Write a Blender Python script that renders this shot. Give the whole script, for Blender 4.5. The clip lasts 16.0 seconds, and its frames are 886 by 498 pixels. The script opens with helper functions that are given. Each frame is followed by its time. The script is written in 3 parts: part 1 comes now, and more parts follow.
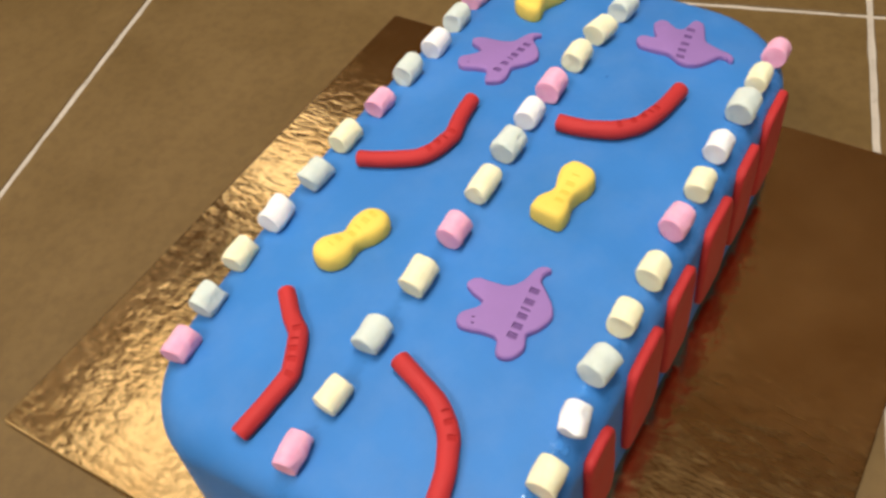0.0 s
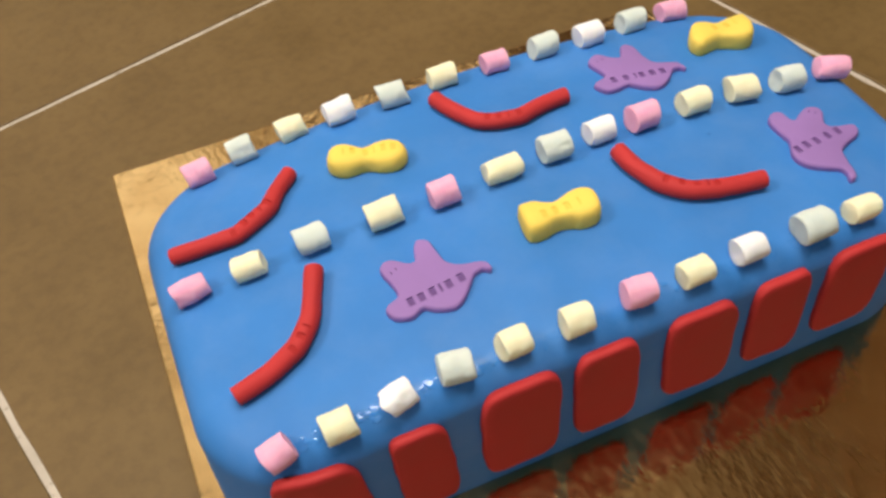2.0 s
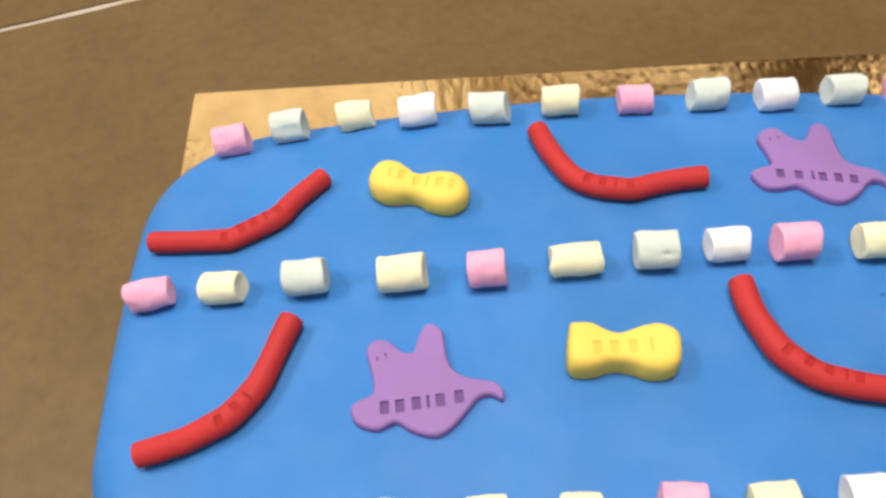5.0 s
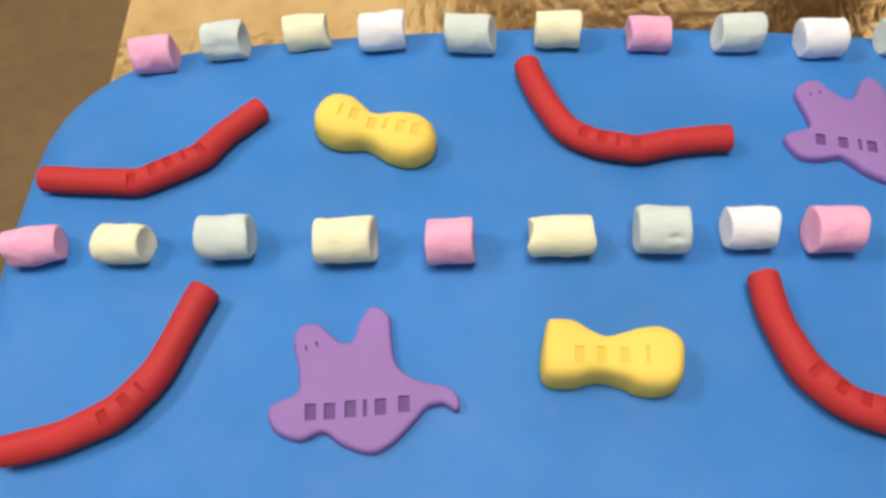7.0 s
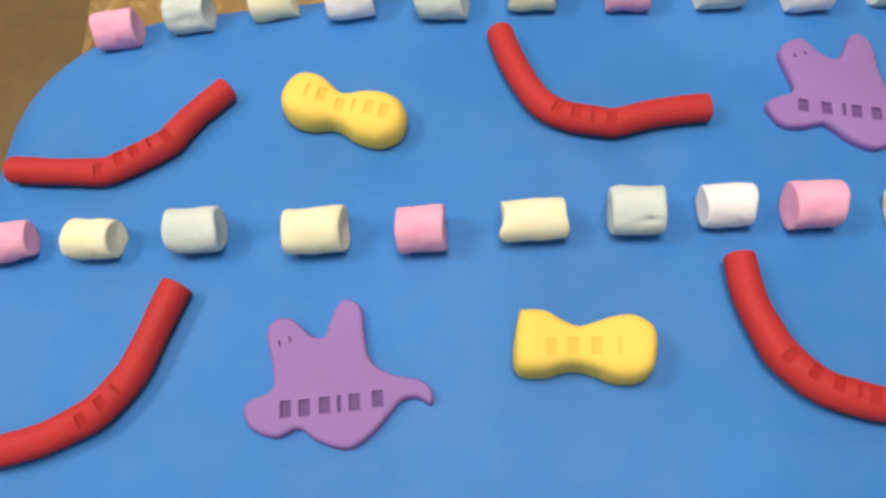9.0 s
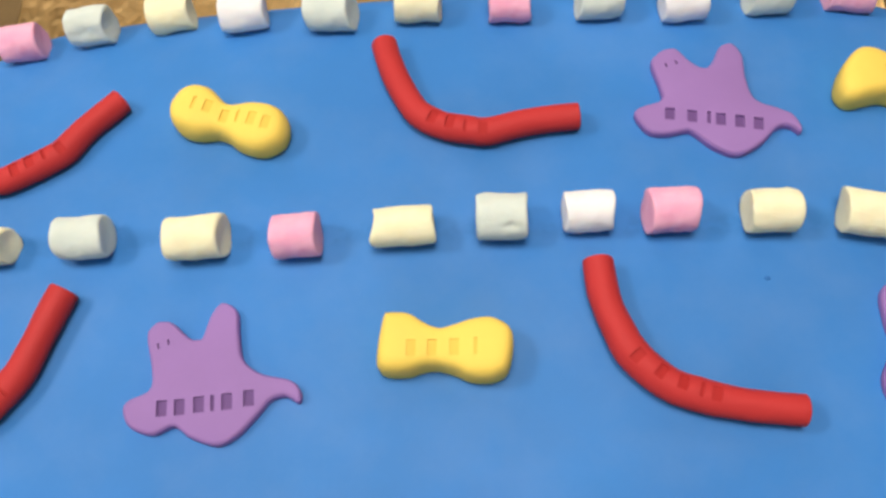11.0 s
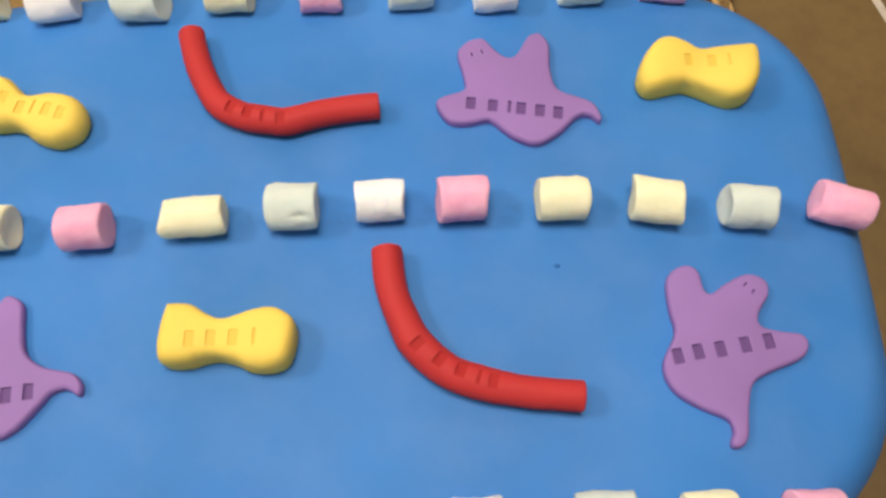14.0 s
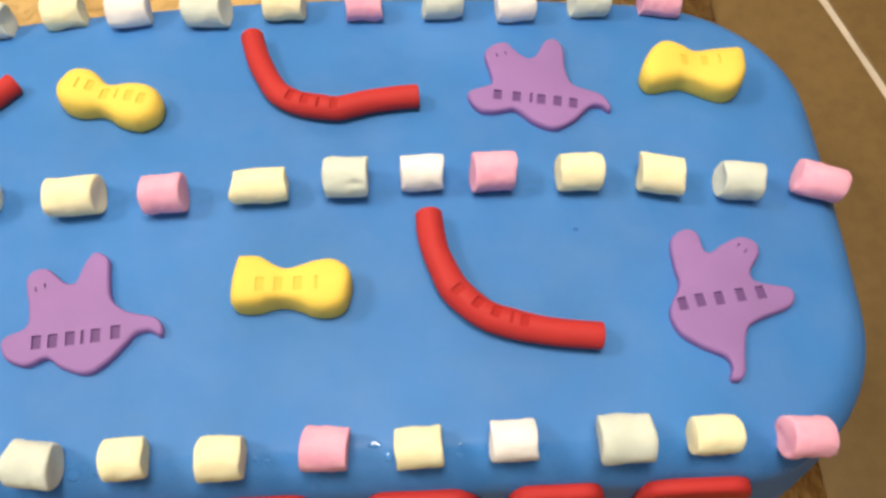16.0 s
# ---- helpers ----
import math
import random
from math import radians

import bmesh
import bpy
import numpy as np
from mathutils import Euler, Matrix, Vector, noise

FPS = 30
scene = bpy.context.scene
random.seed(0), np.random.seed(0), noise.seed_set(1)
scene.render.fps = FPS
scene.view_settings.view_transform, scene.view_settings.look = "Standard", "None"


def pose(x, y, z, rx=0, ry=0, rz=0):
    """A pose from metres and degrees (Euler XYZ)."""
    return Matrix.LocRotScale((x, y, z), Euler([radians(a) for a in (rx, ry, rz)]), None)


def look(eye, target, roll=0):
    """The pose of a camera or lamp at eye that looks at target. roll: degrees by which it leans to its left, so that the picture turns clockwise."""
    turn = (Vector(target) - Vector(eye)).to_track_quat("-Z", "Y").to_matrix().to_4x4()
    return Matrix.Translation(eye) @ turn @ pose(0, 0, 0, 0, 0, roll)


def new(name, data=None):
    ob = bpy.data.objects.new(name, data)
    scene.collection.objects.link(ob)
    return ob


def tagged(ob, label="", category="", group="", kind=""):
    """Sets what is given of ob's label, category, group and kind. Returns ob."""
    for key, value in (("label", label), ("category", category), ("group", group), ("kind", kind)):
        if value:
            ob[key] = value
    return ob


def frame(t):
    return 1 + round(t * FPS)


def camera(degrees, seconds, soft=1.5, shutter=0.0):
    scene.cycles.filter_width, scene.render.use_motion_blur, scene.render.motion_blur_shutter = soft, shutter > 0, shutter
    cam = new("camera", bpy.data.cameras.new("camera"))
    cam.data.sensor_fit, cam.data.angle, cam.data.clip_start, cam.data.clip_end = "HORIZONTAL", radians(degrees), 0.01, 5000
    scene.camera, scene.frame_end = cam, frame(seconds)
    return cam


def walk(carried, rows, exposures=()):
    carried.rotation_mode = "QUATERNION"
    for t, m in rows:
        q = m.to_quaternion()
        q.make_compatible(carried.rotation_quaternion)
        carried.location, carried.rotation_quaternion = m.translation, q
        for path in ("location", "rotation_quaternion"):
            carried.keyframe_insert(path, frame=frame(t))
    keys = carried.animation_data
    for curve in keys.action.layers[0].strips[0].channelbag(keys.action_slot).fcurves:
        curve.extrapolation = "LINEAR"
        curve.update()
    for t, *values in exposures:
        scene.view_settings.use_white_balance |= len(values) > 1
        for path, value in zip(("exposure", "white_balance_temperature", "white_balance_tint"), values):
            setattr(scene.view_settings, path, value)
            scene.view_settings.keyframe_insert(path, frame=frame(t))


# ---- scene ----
cam = camera(50.9, 16.0, soft=3.0)
# seconds, x, y, z in metres, then the three angles of pose()
PATH = [
    (0, -0.3083, -0.1822, 0.4531, 40.64, 5.08, -59.40),
    (0.5, -0.2736, -0.2346, 0.4492, 40.90, 4.94, -48.62),
    (1, -0.2213, -0.2840, 0.4480, 40.83, 4.27, -35.48),
    (1.5, -0.1941, -0.3035, 0.4467, 41.00, 3.93, -28.96),
    (2, -0.1673, -0.3174, 0.4460, 41.08, 3.48, -23.18),
    (2.2, -0.1474, -0.3252, 0.4447, 41.18, 3.13, -18.50),
    (2.5, -0.1101, -0.3360, 0.4428, 40.95, 2.77, -11.04),
    (2.7, -0.0949, -0.3378, 0.4419, 40.73, 2.53, -7.94),
    (3, -0.0785, -0.3376, 0.4419, 40.57, 2.42, -4.53),
    (3.5, -0.0780, -0.3182, 0.4357, 40.09, 2.36, -3.49),
    (4, -0.0737, -0.2789, 0.4184, 38.76, 3.15, -2.91),
    (4.2, -0.0720, -0.2608, 0.4167, 38.00, 3.43, -2.83),
    (6.3, -0.0582, -0.1625, 0.3622, 32.24, 0.21, 0.47),
    (6.5, -0.0572, -0.1566, 0.3585, 31.07, 0.11, 0.65),
    (7, -0.0553, -0.1507, 0.3549, 30.41, 0.20, 0.39),
    (7.5, -0.0517, -0.1502, 0.3564, 30.07, 0.72, 0.21),
    (8, -0.0503, -0.1407, 0.3597, 28.51, 1.17, -0.11),
    (8.2, -0.0525, -0.1322, 0.3595, 26.59, 1.27, -0.26),
    (10.3, -0.0169, -0.1218, 0.3754, 23.20, 2.30, -1.21),
    (10.5, -0.0153, -0.1247, 0.3756, 23.71, 2.01, -1.18),
    (11, -0.0001, -0.1260, 0.3769, 23.42, 2.16, -0.97),
    (11.5, 0.0110, -0.1248, 0.3770, 23.43, 1.64, -1.44),
    (12, 0.0181, -0.1250, 0.3764, 23.30, 1.45, -1.68),
    (12.5, 0.0270, -0.1233, 0.3751, 23.11, 1.61, -1.74),
    (13, 0.0417, -0.1245, 0.3738, 23.57, 0.84, -2.34),
    (13.5, 0.0469, -0.1286, 0.3755, 23.63, 0.99, -2.36),
    (14, 0.0563, -0.1294, 0.3744, 23.18, 0.63, -2.14),
    (14.5, 0.0546, -0.1321, 0.3784, 23.24, 0.15, -2.12),
    (15, 0.0536, -0.1416, 0.3799, 23.72, 0.30, -1.78),
    (15.5, 0.0520, -0.1564, 0.3885, 25.21, -0.53, -2.47),
    (15.8, 0.0426, -0.1724, 0.3936, 26.84, -0.97, -2.59),
    (16, 0.0346, -0.1807, 0.3977, 27.61, -0.59, -2.62),
]
EXPOSURES = [(0.0, -0.11, 6600, 10), (1.0, -0.15, 6600, 10), (2.0, -0.14, 6650, 10), (3.0, 0.05, 6650, 10), (4.0, 0.07, 6550, 10), (6.5, -0.22, 6350, 10), (8.0, -0.27, 6450, 10), (10.5, -0.22, 6500, 10), (12.5, -0.18, 6550, 10), (13.5, -0.20, 6750, 10), (14.5, -0.24, 6750, 10), (15.5, -0.14, 7200, 10), (16.0, -0.01, 7500, 10)]
walk(cam, [(t, pose(*row)) for t, *row in PATH], EXPOSURES)

# ---- light: a closed room with a lit ceiling lamp overhead, plus added fill lamps ----
world = bpy.data.worlds.new("room_air")
scene.world = world
world.use_nodes = True
world.node_tree.nodes["Background"].inputs[0].default_value = (1.0, 0.93, 0.82, 1)
world.node_tree.nodes["Background"].inputs[1].default_value = 0.02


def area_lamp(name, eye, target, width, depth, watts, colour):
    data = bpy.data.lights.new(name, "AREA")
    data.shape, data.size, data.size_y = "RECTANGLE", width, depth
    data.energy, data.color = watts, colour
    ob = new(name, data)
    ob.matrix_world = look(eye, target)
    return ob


LAMP_A, LAMP_B = (-1.75, 0.30, 2.44), (0.0, 0.02, 2.44)
area_lamp("ceiling_light_west", LAMP_A, (-0.4, 0.05, 0.0), 0.65, 0.65, 50, (1.0, 0.945, 0.855))
area_lamp("ceiling_light_front", LAMP_B, (0.0, 0.03, 0.0), 0.85, 0.75, 50, (1.0, 0.945, 0.855))
# added fill lamps: south lights the cake's front, the rest what the board reflects
area_lamp("fill_light_north", (-0.885, 2.15, 1.915), (-0.885, 0.0, 1.915), 1.62, 0.82, 7.0, (1.0, 0.945, 0.855))
area_lamp("fill_light_corner", (0.57, 2.15, 1.77), (0.57, 0.0, 1.77), 0.72, 0.16, 0.95, (1.0, 0.945, 0.855))
area_lamp("fill_light_south", (-0.05, -2.15, 1.55), (-0.05, 0.0, 1.55), 1.30, 0.80, 7.0, (0.62, 0.84, 1.0))
area_lamp("fill_light_east", (1.30, 1.51, 1.80), (0.0, 1.51, 1.80), 0.76, 0.54, 3.6, (1.0, 0.945, 0.855))
# two dim ceiling panels, added to brighten reflections in the gold board
area_lamp("ceiling_fill_corner", (0.66, 1.84, 2.44), (0.66, 1.82, 0.0), 0.75, 0.46, 1.9, (1.0, 0.945, 0.855))
area_lamp("ceiling_fill_north", (-0.40, 1.62, 2.44), (-0.40, 1.60, 0.0), 2.0, 0.75, 4.0, (1.0, 0.945, 0.855))

# ---- materials ----


def material(name):
    m = bpy.data.materials.new(name)
    m.use_nodes = True
    nt = m.node_tree
    return m, nt, nt.nodes["Principled BSDF"]


def node(nt, kind, **values):
    n = nt.nodes.new(kind)
    for key, value in values.items():
        n.inputs[key].default_value = value
    return n


def coords(nt, kind="Object"):
    return nt.nodes.new("ShaderNodeTexCoord").outputs[kind]


def noise_tex(nt, vector, scale, detail=4.0, rough=0.55):
    n = node(nt, "ShaderNodeTexNoise", Scale=scale, Detail=detail, Roughness=rough)
    nt.links.new(vector, n.inputs["Vector"])
    return n.outputs["Fac"]


def ramp(nt, fac, a, b, lo=0.3, hi=0.7):
    r = nt.nodes.new("ShaderNodeValToRGB")
    r.color_ramp.elements[0].position, r.color_ramp.elements[1].position = lo, hi
    r.color_ramp.elements[0].color, r.color_ramp.elements[1].color = (*a, 1), (*b, 1)
    nt.links.new(fac, r.inputs["Fac"])
    return r.outputs["Color"]


def mapped(nt, fac, lo, hi, out_lo, out_hi):
    r = nt.nodes.new("ShaderNodeMapRange")
    for i, v in enumerate((lo, hi, out_lo, out_hi)):
        r.inputs[i + 1].default_value = v
    nt.links.new(fac, r.inputs[0])
    return r.outputs[0]


def bumped(nt, bsdf, fac, strength, distance, below=None):
    b = node(nt, "ShaderNodeBump", Strength=strength, Distance=distance)
    nt.links.new(fac, b.inputs["Height"])
    if below is not None:
        nt.links.new(below, b.inputs["Normal"])
    nt.links.new(b.outputs["Normal"], bsdf.inputs["Normal"])
    return b.outputs["Normal"]


def shade(c, k):
    return tuple(min(1.0, v * k) for v in c)


def fondant(name, colour, rough=(0.6, 0.72), grain=0.3, specular=0.28):
    """Rolled sugar paste: satin, faintly mottled, with a fine powdery grain."""
    m, nt, p = material(name)
    v = coords(nt)
    big, fine = noise_tex(nt, v, 28, 3), noise_tex(nt, v, 900, 3)
    nt.links.new(ramp(nt, big, shade(colour, 0.93), shade(colour, 1.06)), p.inputs["Base Color"])
    nt.links.new(mapped(nt, big, 0.3, 0.7, *rough), p.inputs["Roughness"])
    p.inputs["Specular IOR Level"].default_value = specular
    n = bumped(nt, p, big, 0.25, 0.0012)
    bumped(nt, p, fine, grain, 0.0002, n)
    return m


def marshmallow_mat(name, colour, deep):
    """Foamed sugar: powdery, matt, slightly translucent, tinted unevenly."""
    m, nt, p = material(name)
    v = coords(nt)
    big, fine = noise_tex(nt, v, 130, 3), noise_tex(nt, v, 1000, 4, 0.7)
    tint = nt.nodes.new("ShaderNodeMix")
    tint.data_type = "RGBA"
    nt.links.new(mapped(nt, noise_tex(nt, v, 75, 2, 0.5), 0.63, 0.74, 0.0, 0.55), tint.inputs["Factor"])
    nt.links.new(ramp(nt, big, deep, colour, 0.25, 0.55), tint.inputs["A"])
    tint.inputs["B"].default_value = (*[c ** 1.9 for c in deep], 1)
    nt.links.new(tint.outputs["Result"], p.inputs["Base Color"])
    p.inputs["Roughness"].default_value = 0.85
    p.inputs["Specular IOR Level"].default_value = 0.2
    p.inputs["Subsurface Weight"].default_value = 0.25
    p.inputs["Subsurface Radius"].default_value = (1.0, 0.8, 0.6)
    p.inputs["Subsurface Scale"].default_value = 0.003
    n = bumped(nt, p, big, 0.5, 0.0014)
    bumped(nt, p, fine, 0.7, 0.0005, n)
    return m


def plain(name, colour, rough=0.6, grain=60.0):
    m, nt, p = material(name)
    f = noise_tex(nt, coords(nt), grain)
    nt.links.new(ramp(nt, f, shade(colour, 0.9), shade(colour, 1.08)), p.inputs["Base Color"])
    p.inputs["Roughness"].default_value = rough
    return m


BLUE = (0.043, 0.202, 0.548)


def blue_cover():
    """Blue sugar paste over the cake: satin, with damp glossy patches where the sweets are glued on."""
    m, nt, p = material("blue_fondant")
    v = coords(nt)
    big, mid, fine = noise_tex(nt, v, 14, 3), noise_tex(nt, v, 55, 3), noise_tex(nt, v, 1000, 3)
    # faint starch bloom left from rolling, in cloudy patches
    bloom = nt.nodes.new("ShaderNodeMix")
    bloom.data_type = "RGBA"
    nt.links.new(mapped(nt, noise_tex(nt, v, 34, 5, 0.62), 0.42, 0.72, 0.0, 0.048), bloom.inputs["Factor"])
    nt.links.new(ramp(nt, big, shade(BLUE, 0.91), shade(BLUE, 1.07)), bloom.inputs["A"])
    bloom.inputs["B"].default_value = (0.55, 0.62, 0.78, 1)
    axis = nt.nodes.new("ShaderNodeSeparateXYZ")
    nt.links.new(v, axis.inputs[0])

    def maths(kind, a, b):
        n = nt.nodes.new("ShaderNodeMath")
        n.operation = kind
        for socket, value in zip(n.inputs, (a, b)):
            if isinstance(value, float):
                socket.default_value = value
            else:
                nt.links.new(value, socket)
        return n.outputs[0]

    # sugar glue brushed along the front edge and under the middle row
    edge = mapped(nt, maths("ABSOLUTE", maths("ADD", axis.outputs["Y"], 0.1015), 0.0), 0.004, 0.009, 1.0, 0.0)
    edge = maths("MULTIPLY", edge, mapped(nt, axis.outputs["Z"], 0.070, 0.080, 0.0, 1.0))
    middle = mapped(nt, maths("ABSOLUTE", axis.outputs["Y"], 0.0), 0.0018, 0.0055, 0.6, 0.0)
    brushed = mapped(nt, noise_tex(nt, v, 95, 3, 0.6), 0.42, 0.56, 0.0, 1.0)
    glue = maths("MULTIPLY", maths("MAXIMUM", edge, middle), brushed)
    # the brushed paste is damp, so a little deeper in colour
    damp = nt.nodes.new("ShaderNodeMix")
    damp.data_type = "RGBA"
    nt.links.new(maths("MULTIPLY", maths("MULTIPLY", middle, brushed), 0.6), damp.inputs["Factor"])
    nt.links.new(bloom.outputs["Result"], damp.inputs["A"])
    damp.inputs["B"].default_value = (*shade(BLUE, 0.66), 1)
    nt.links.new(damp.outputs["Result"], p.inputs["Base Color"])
    nt.links.new(maths("SUBTRACT", mapped(nt, mid, 0.35, 0.7, 0.47, 0.54), maths("MULTIPLY", glue, 0.32)), p.inputs["Roughness"])
    p.inputs["Specular IOR Level"].default_value = 0.17
    n = bumped(nt, p, big, 0.18, 0.004)
    n = bumped(nt, p, mid, 0.16, 0.0015, n)
    bumped(nt, p, fine, 0.08, 0.00015, n)
    return m


def gold_card():
    """Gold-foiled board: metallic, embossed with a fine crumpled leather grain."""
    m, nt, p = material("gold_foil")
    v = coords(nt)
    stretch = node(nt, "ShaderNodeMapping", Scale=(1.0, 0.5, 1.0))
    nt.links.new(v, stretch.inputs["Vector"])
    vec = stretch.outputs["Vector"]
    warp = noise_tex(nt, vec, 420, 3)
    wrinkle = noise_tex(nt, vec, 200, 2, 0.45)
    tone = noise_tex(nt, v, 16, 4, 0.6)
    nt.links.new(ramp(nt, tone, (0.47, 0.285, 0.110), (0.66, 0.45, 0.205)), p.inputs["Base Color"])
    p.inputs["Metallic"].default_value = 1.0
    nt.links.new(mapped(nt, wrinkle, 0.3, 0.7, 0.12, 0.18), p.inputs["Roughness"])
    n = bumped(nt, p, noise_tex(nt, v, 26, 3, 0.5), 0.12, 0.006)
    n = bumped(nt, p, wrinkle, 0.21, 0.0014, n)
    bumped(nt, p, warp, 0.07, 0.0005, n)
    return m


def tile_mat():
    """Brown-grey matt porcelain, clouded at two scales."""
    m, nt, p = material("brown_porcelain")
    v = coords(nt, "Generated")
    info = nt.nodes.new("ShaderNodeObjectInfo")
    shift = nt.nodes.new("ShaderNodeVectorMath")
    shift.operation = "ADD"
    nt.links.new(v, shift.inputs[0])
    nt.links.new(info.outputs["Random"], shift.inputs[1])
    vec = shift.outputs[0]
    cloud, fleck = noise_tex(nt, vec, 7, 6, 0.65), noise_tex(nt, vec, 70, 5, 0.6)
    mix = nt.nodes.new("ShaderNodeMix")
    mix.data_type, mix.blend_type = "RGBA", "MULTIPLY"
    mix.inputs["Factor"].default_value = 1.0
    nt.links.new(ramp(nt, cloud, (0.130, 0.077, 0.0235), (0.173, 0.106, 0.036), 0.3, 0.7), mix.inputs["A"])
    nt.links.new(ramp(nt, fleck, (0.84, 0.82, 0.80), (1.0, 1.0, 1.0), 0.3, 0.58), mix.inputs["B"])
    nt.links.new(mix.outputs["Result"], p.inputs["Base Color"])
    nt.links.new(mapped(nt, cloud, 0.3, 0.7, 0.42, 0.55), p.inputs["Roughness"])
    p.inputs["Specular IOR Level"].default_value = 0.35
    bumped(nt, p, fleck, 0.15, 0.0006)
    return m


def grout_mat():
    m, nt, p = material("pale_grout")
    v = coords(nt)
    f, spots = noise_tex(nt, v, 40, 4), noise_tex(nt, v, 160, 2)
    mix = nt.nodes.new("ShaderNodeMix")
    mix.data_type, mix.blend_type = "RGBA", "MULTIPLY"
    mix.inputs["Factor"].default_value = 1.0
    nt.links.new(ramp(nt, f, (0.42, 0.36, 0.29), (0.55, 0.475, 0.39)), mix.inputs["A"])
    nt.links.new(ramp(nt, spots, (0.55, 0.52, 0.5), (1, 1, 1), 0.27, 0.36), mix.inputs["B"])
    nt.links.new(mix.outputs["Result"], p.inputs["Base Color"])
    p.inputs["Roughness"].default_value = 0.9
    bumped(nt, p, f, 0.4, 0.001)
    return m


MAT_BLUE, MAT_GOLD, MAT_TILE, MAT_GROUT = blue_cover(), gold_card(), tile_mat(), grout_mat()
MAT_RED = fondant("red_fondant", (0.49, 0.031, 0.031))
# each paste has a darker copy that paints shade into its pressed marks
MAT_RED_PIT_SHADE = fondant("red_fondant_pit_shade", (0.41, 0.024, 0.023), specular=0.15)
MAT_YELLOW = fondant("yellow_fondant", (0.905, 0.64, 0.118))
MAT_YELLOW_PIT_SHADE = fondant("yellow_fondant_pit_shade", (0.80, 0.54, 0.085))
MAT_PURPLE = fondant("purple_fondant", (0.305, 0.168, 0.43))
MAT_PURPLE_PIT_SHADE = fondant("purple_fondant_pit_shade", (0.148, 0.070, 0.228))
SWEETS = {
    "p": ("pink", marshmallow_mat("pink_foam_sugar", (0.93, 0.46, 0.62), (0.88, 0.37, 0.56))),
    "y": ("pale yellow", marshmallow_mat("yellow_foam_sugar", (0.93, 0.87, 0.60), (0.91, 0.82, 0.53))),
    "g": ("pale grey-green", marshmallow_mat("grey_foam_sugar", (0.68, 0.73, 0.67), (0.62, 0.69, 0.64))),
    "w": ("white", marshmallow_mat("white_foam_sugar", (0.93, 0.90, 0.90), (0.90, 0.86, 0.87))),
}
# wall tones are chosen for board reflections and bounce light
MAT_PALE_WALL = plain("cream_wall_tone", (0.74, 0.66, 0.52), 0.85, 8)
MAT_WHITE_WALL = plain("white_paint", (0.72, 0.73, 0.74), 0.85, 8)
MAT_DARK_WALL = plain("dark_brown_wall_tone", (0.100, 0.052, 0.020), 0.8, 8)
MAT_BROWN_WALL = plain("brown_wall_tone", (0.12, 0.072, 0.040), 0.8, 8)
MAT_GREY_WALL = plain("grey_wall_tone", (0.30, 0.34, 0.40), 0.85, 8)
MAT_CEIL = plain("ceiling_paint", (0.70, 0.64, 0.55), 0.9, 8)

# ---- helpers for meshes ----


def mesh_object(name, bm, mat, smooth=True):
    data = bpy.data.meshes.new(name)
    bm.normal_update()
    bm.to_mesh(data)
    bm.free()
    data.materials.append(mat)
    for f in data.polygons:
        f.use_smooth = smooth
    return new(name, data)


def part(name, bm, mat, parent, label="", smooth=True):
    ob = mesh_object(name, bm, mat, smooth)
    ob.parent = parent
    if label:
        tagged(ob, label)
    return ob


def box(bm, lo, hi, bevel=0.0):
    made = bmesh.ops.create_cube(bm, size=1.0, matrix=Matrix.LocRotScale(
        [(a + b) / 2 for a, b in zip(lo, hi)], None, [b - a for a, b in zip(lo, hi)]))
    if bevel:
        edges = {e for v in made["verts"] for e in v.link_edges}
        bmesh.ops.bevel(bm, geom=list(edges), offset=bevel, segments=2, affect="EDGES", profile=0.6)
    return bm


def loft(bm, rings, cap_first=True, cap_last=True, flat=False):
    """Joins rings of equally many points to one skin, closed round each ring."""
    loops = [[bm.verts.new(p) for p in ring] for ring in rings]
    n = len(loops[0])
    for a, b in zip(loops, loops[1:]):
        for i in range(n):
            bm.faces.new((a[i], a[(i + 1) % n], b[(i + 1) % n], b[i]))
    for wanted, loop in ((cap_first, loops[0][::-1]), (cap_last, loops[-1])):
        if wanted:
            if flat:
                bmesh.ops.triangulate(bm, faces=[bm.faces.new(loop)])
                continue
            hub = bm.verts.new(sum((v.co for v in loop), Vector()) / n)
            for i in range(n):
                bm.faces.new((loop[i], loop[(i + 1) % n], hub))
    bmesh.ops.recalc_face_normals(bm, faces=bm.faces)
    return bm


# ---- the cake's own shape ----
CAKE_X, HALF_X, HALF_Y, FILLET = -0.0015, 0.2030, 0.1090, 0.014
# corner radii in plan: back right, back left, front left, front right
CORNERS_TOP, CORNERS_FOOT = (0.063, 0.058, 0.048, 0.060), (0.060, 0.060, 0.045, 0.050)
FRONT_CORNER = 0.047
# the cake is a little longer to the left of its middle and shallower behind it
LEFT, BACK = 1.015, 0.990
BOARD_TOP = 0.005


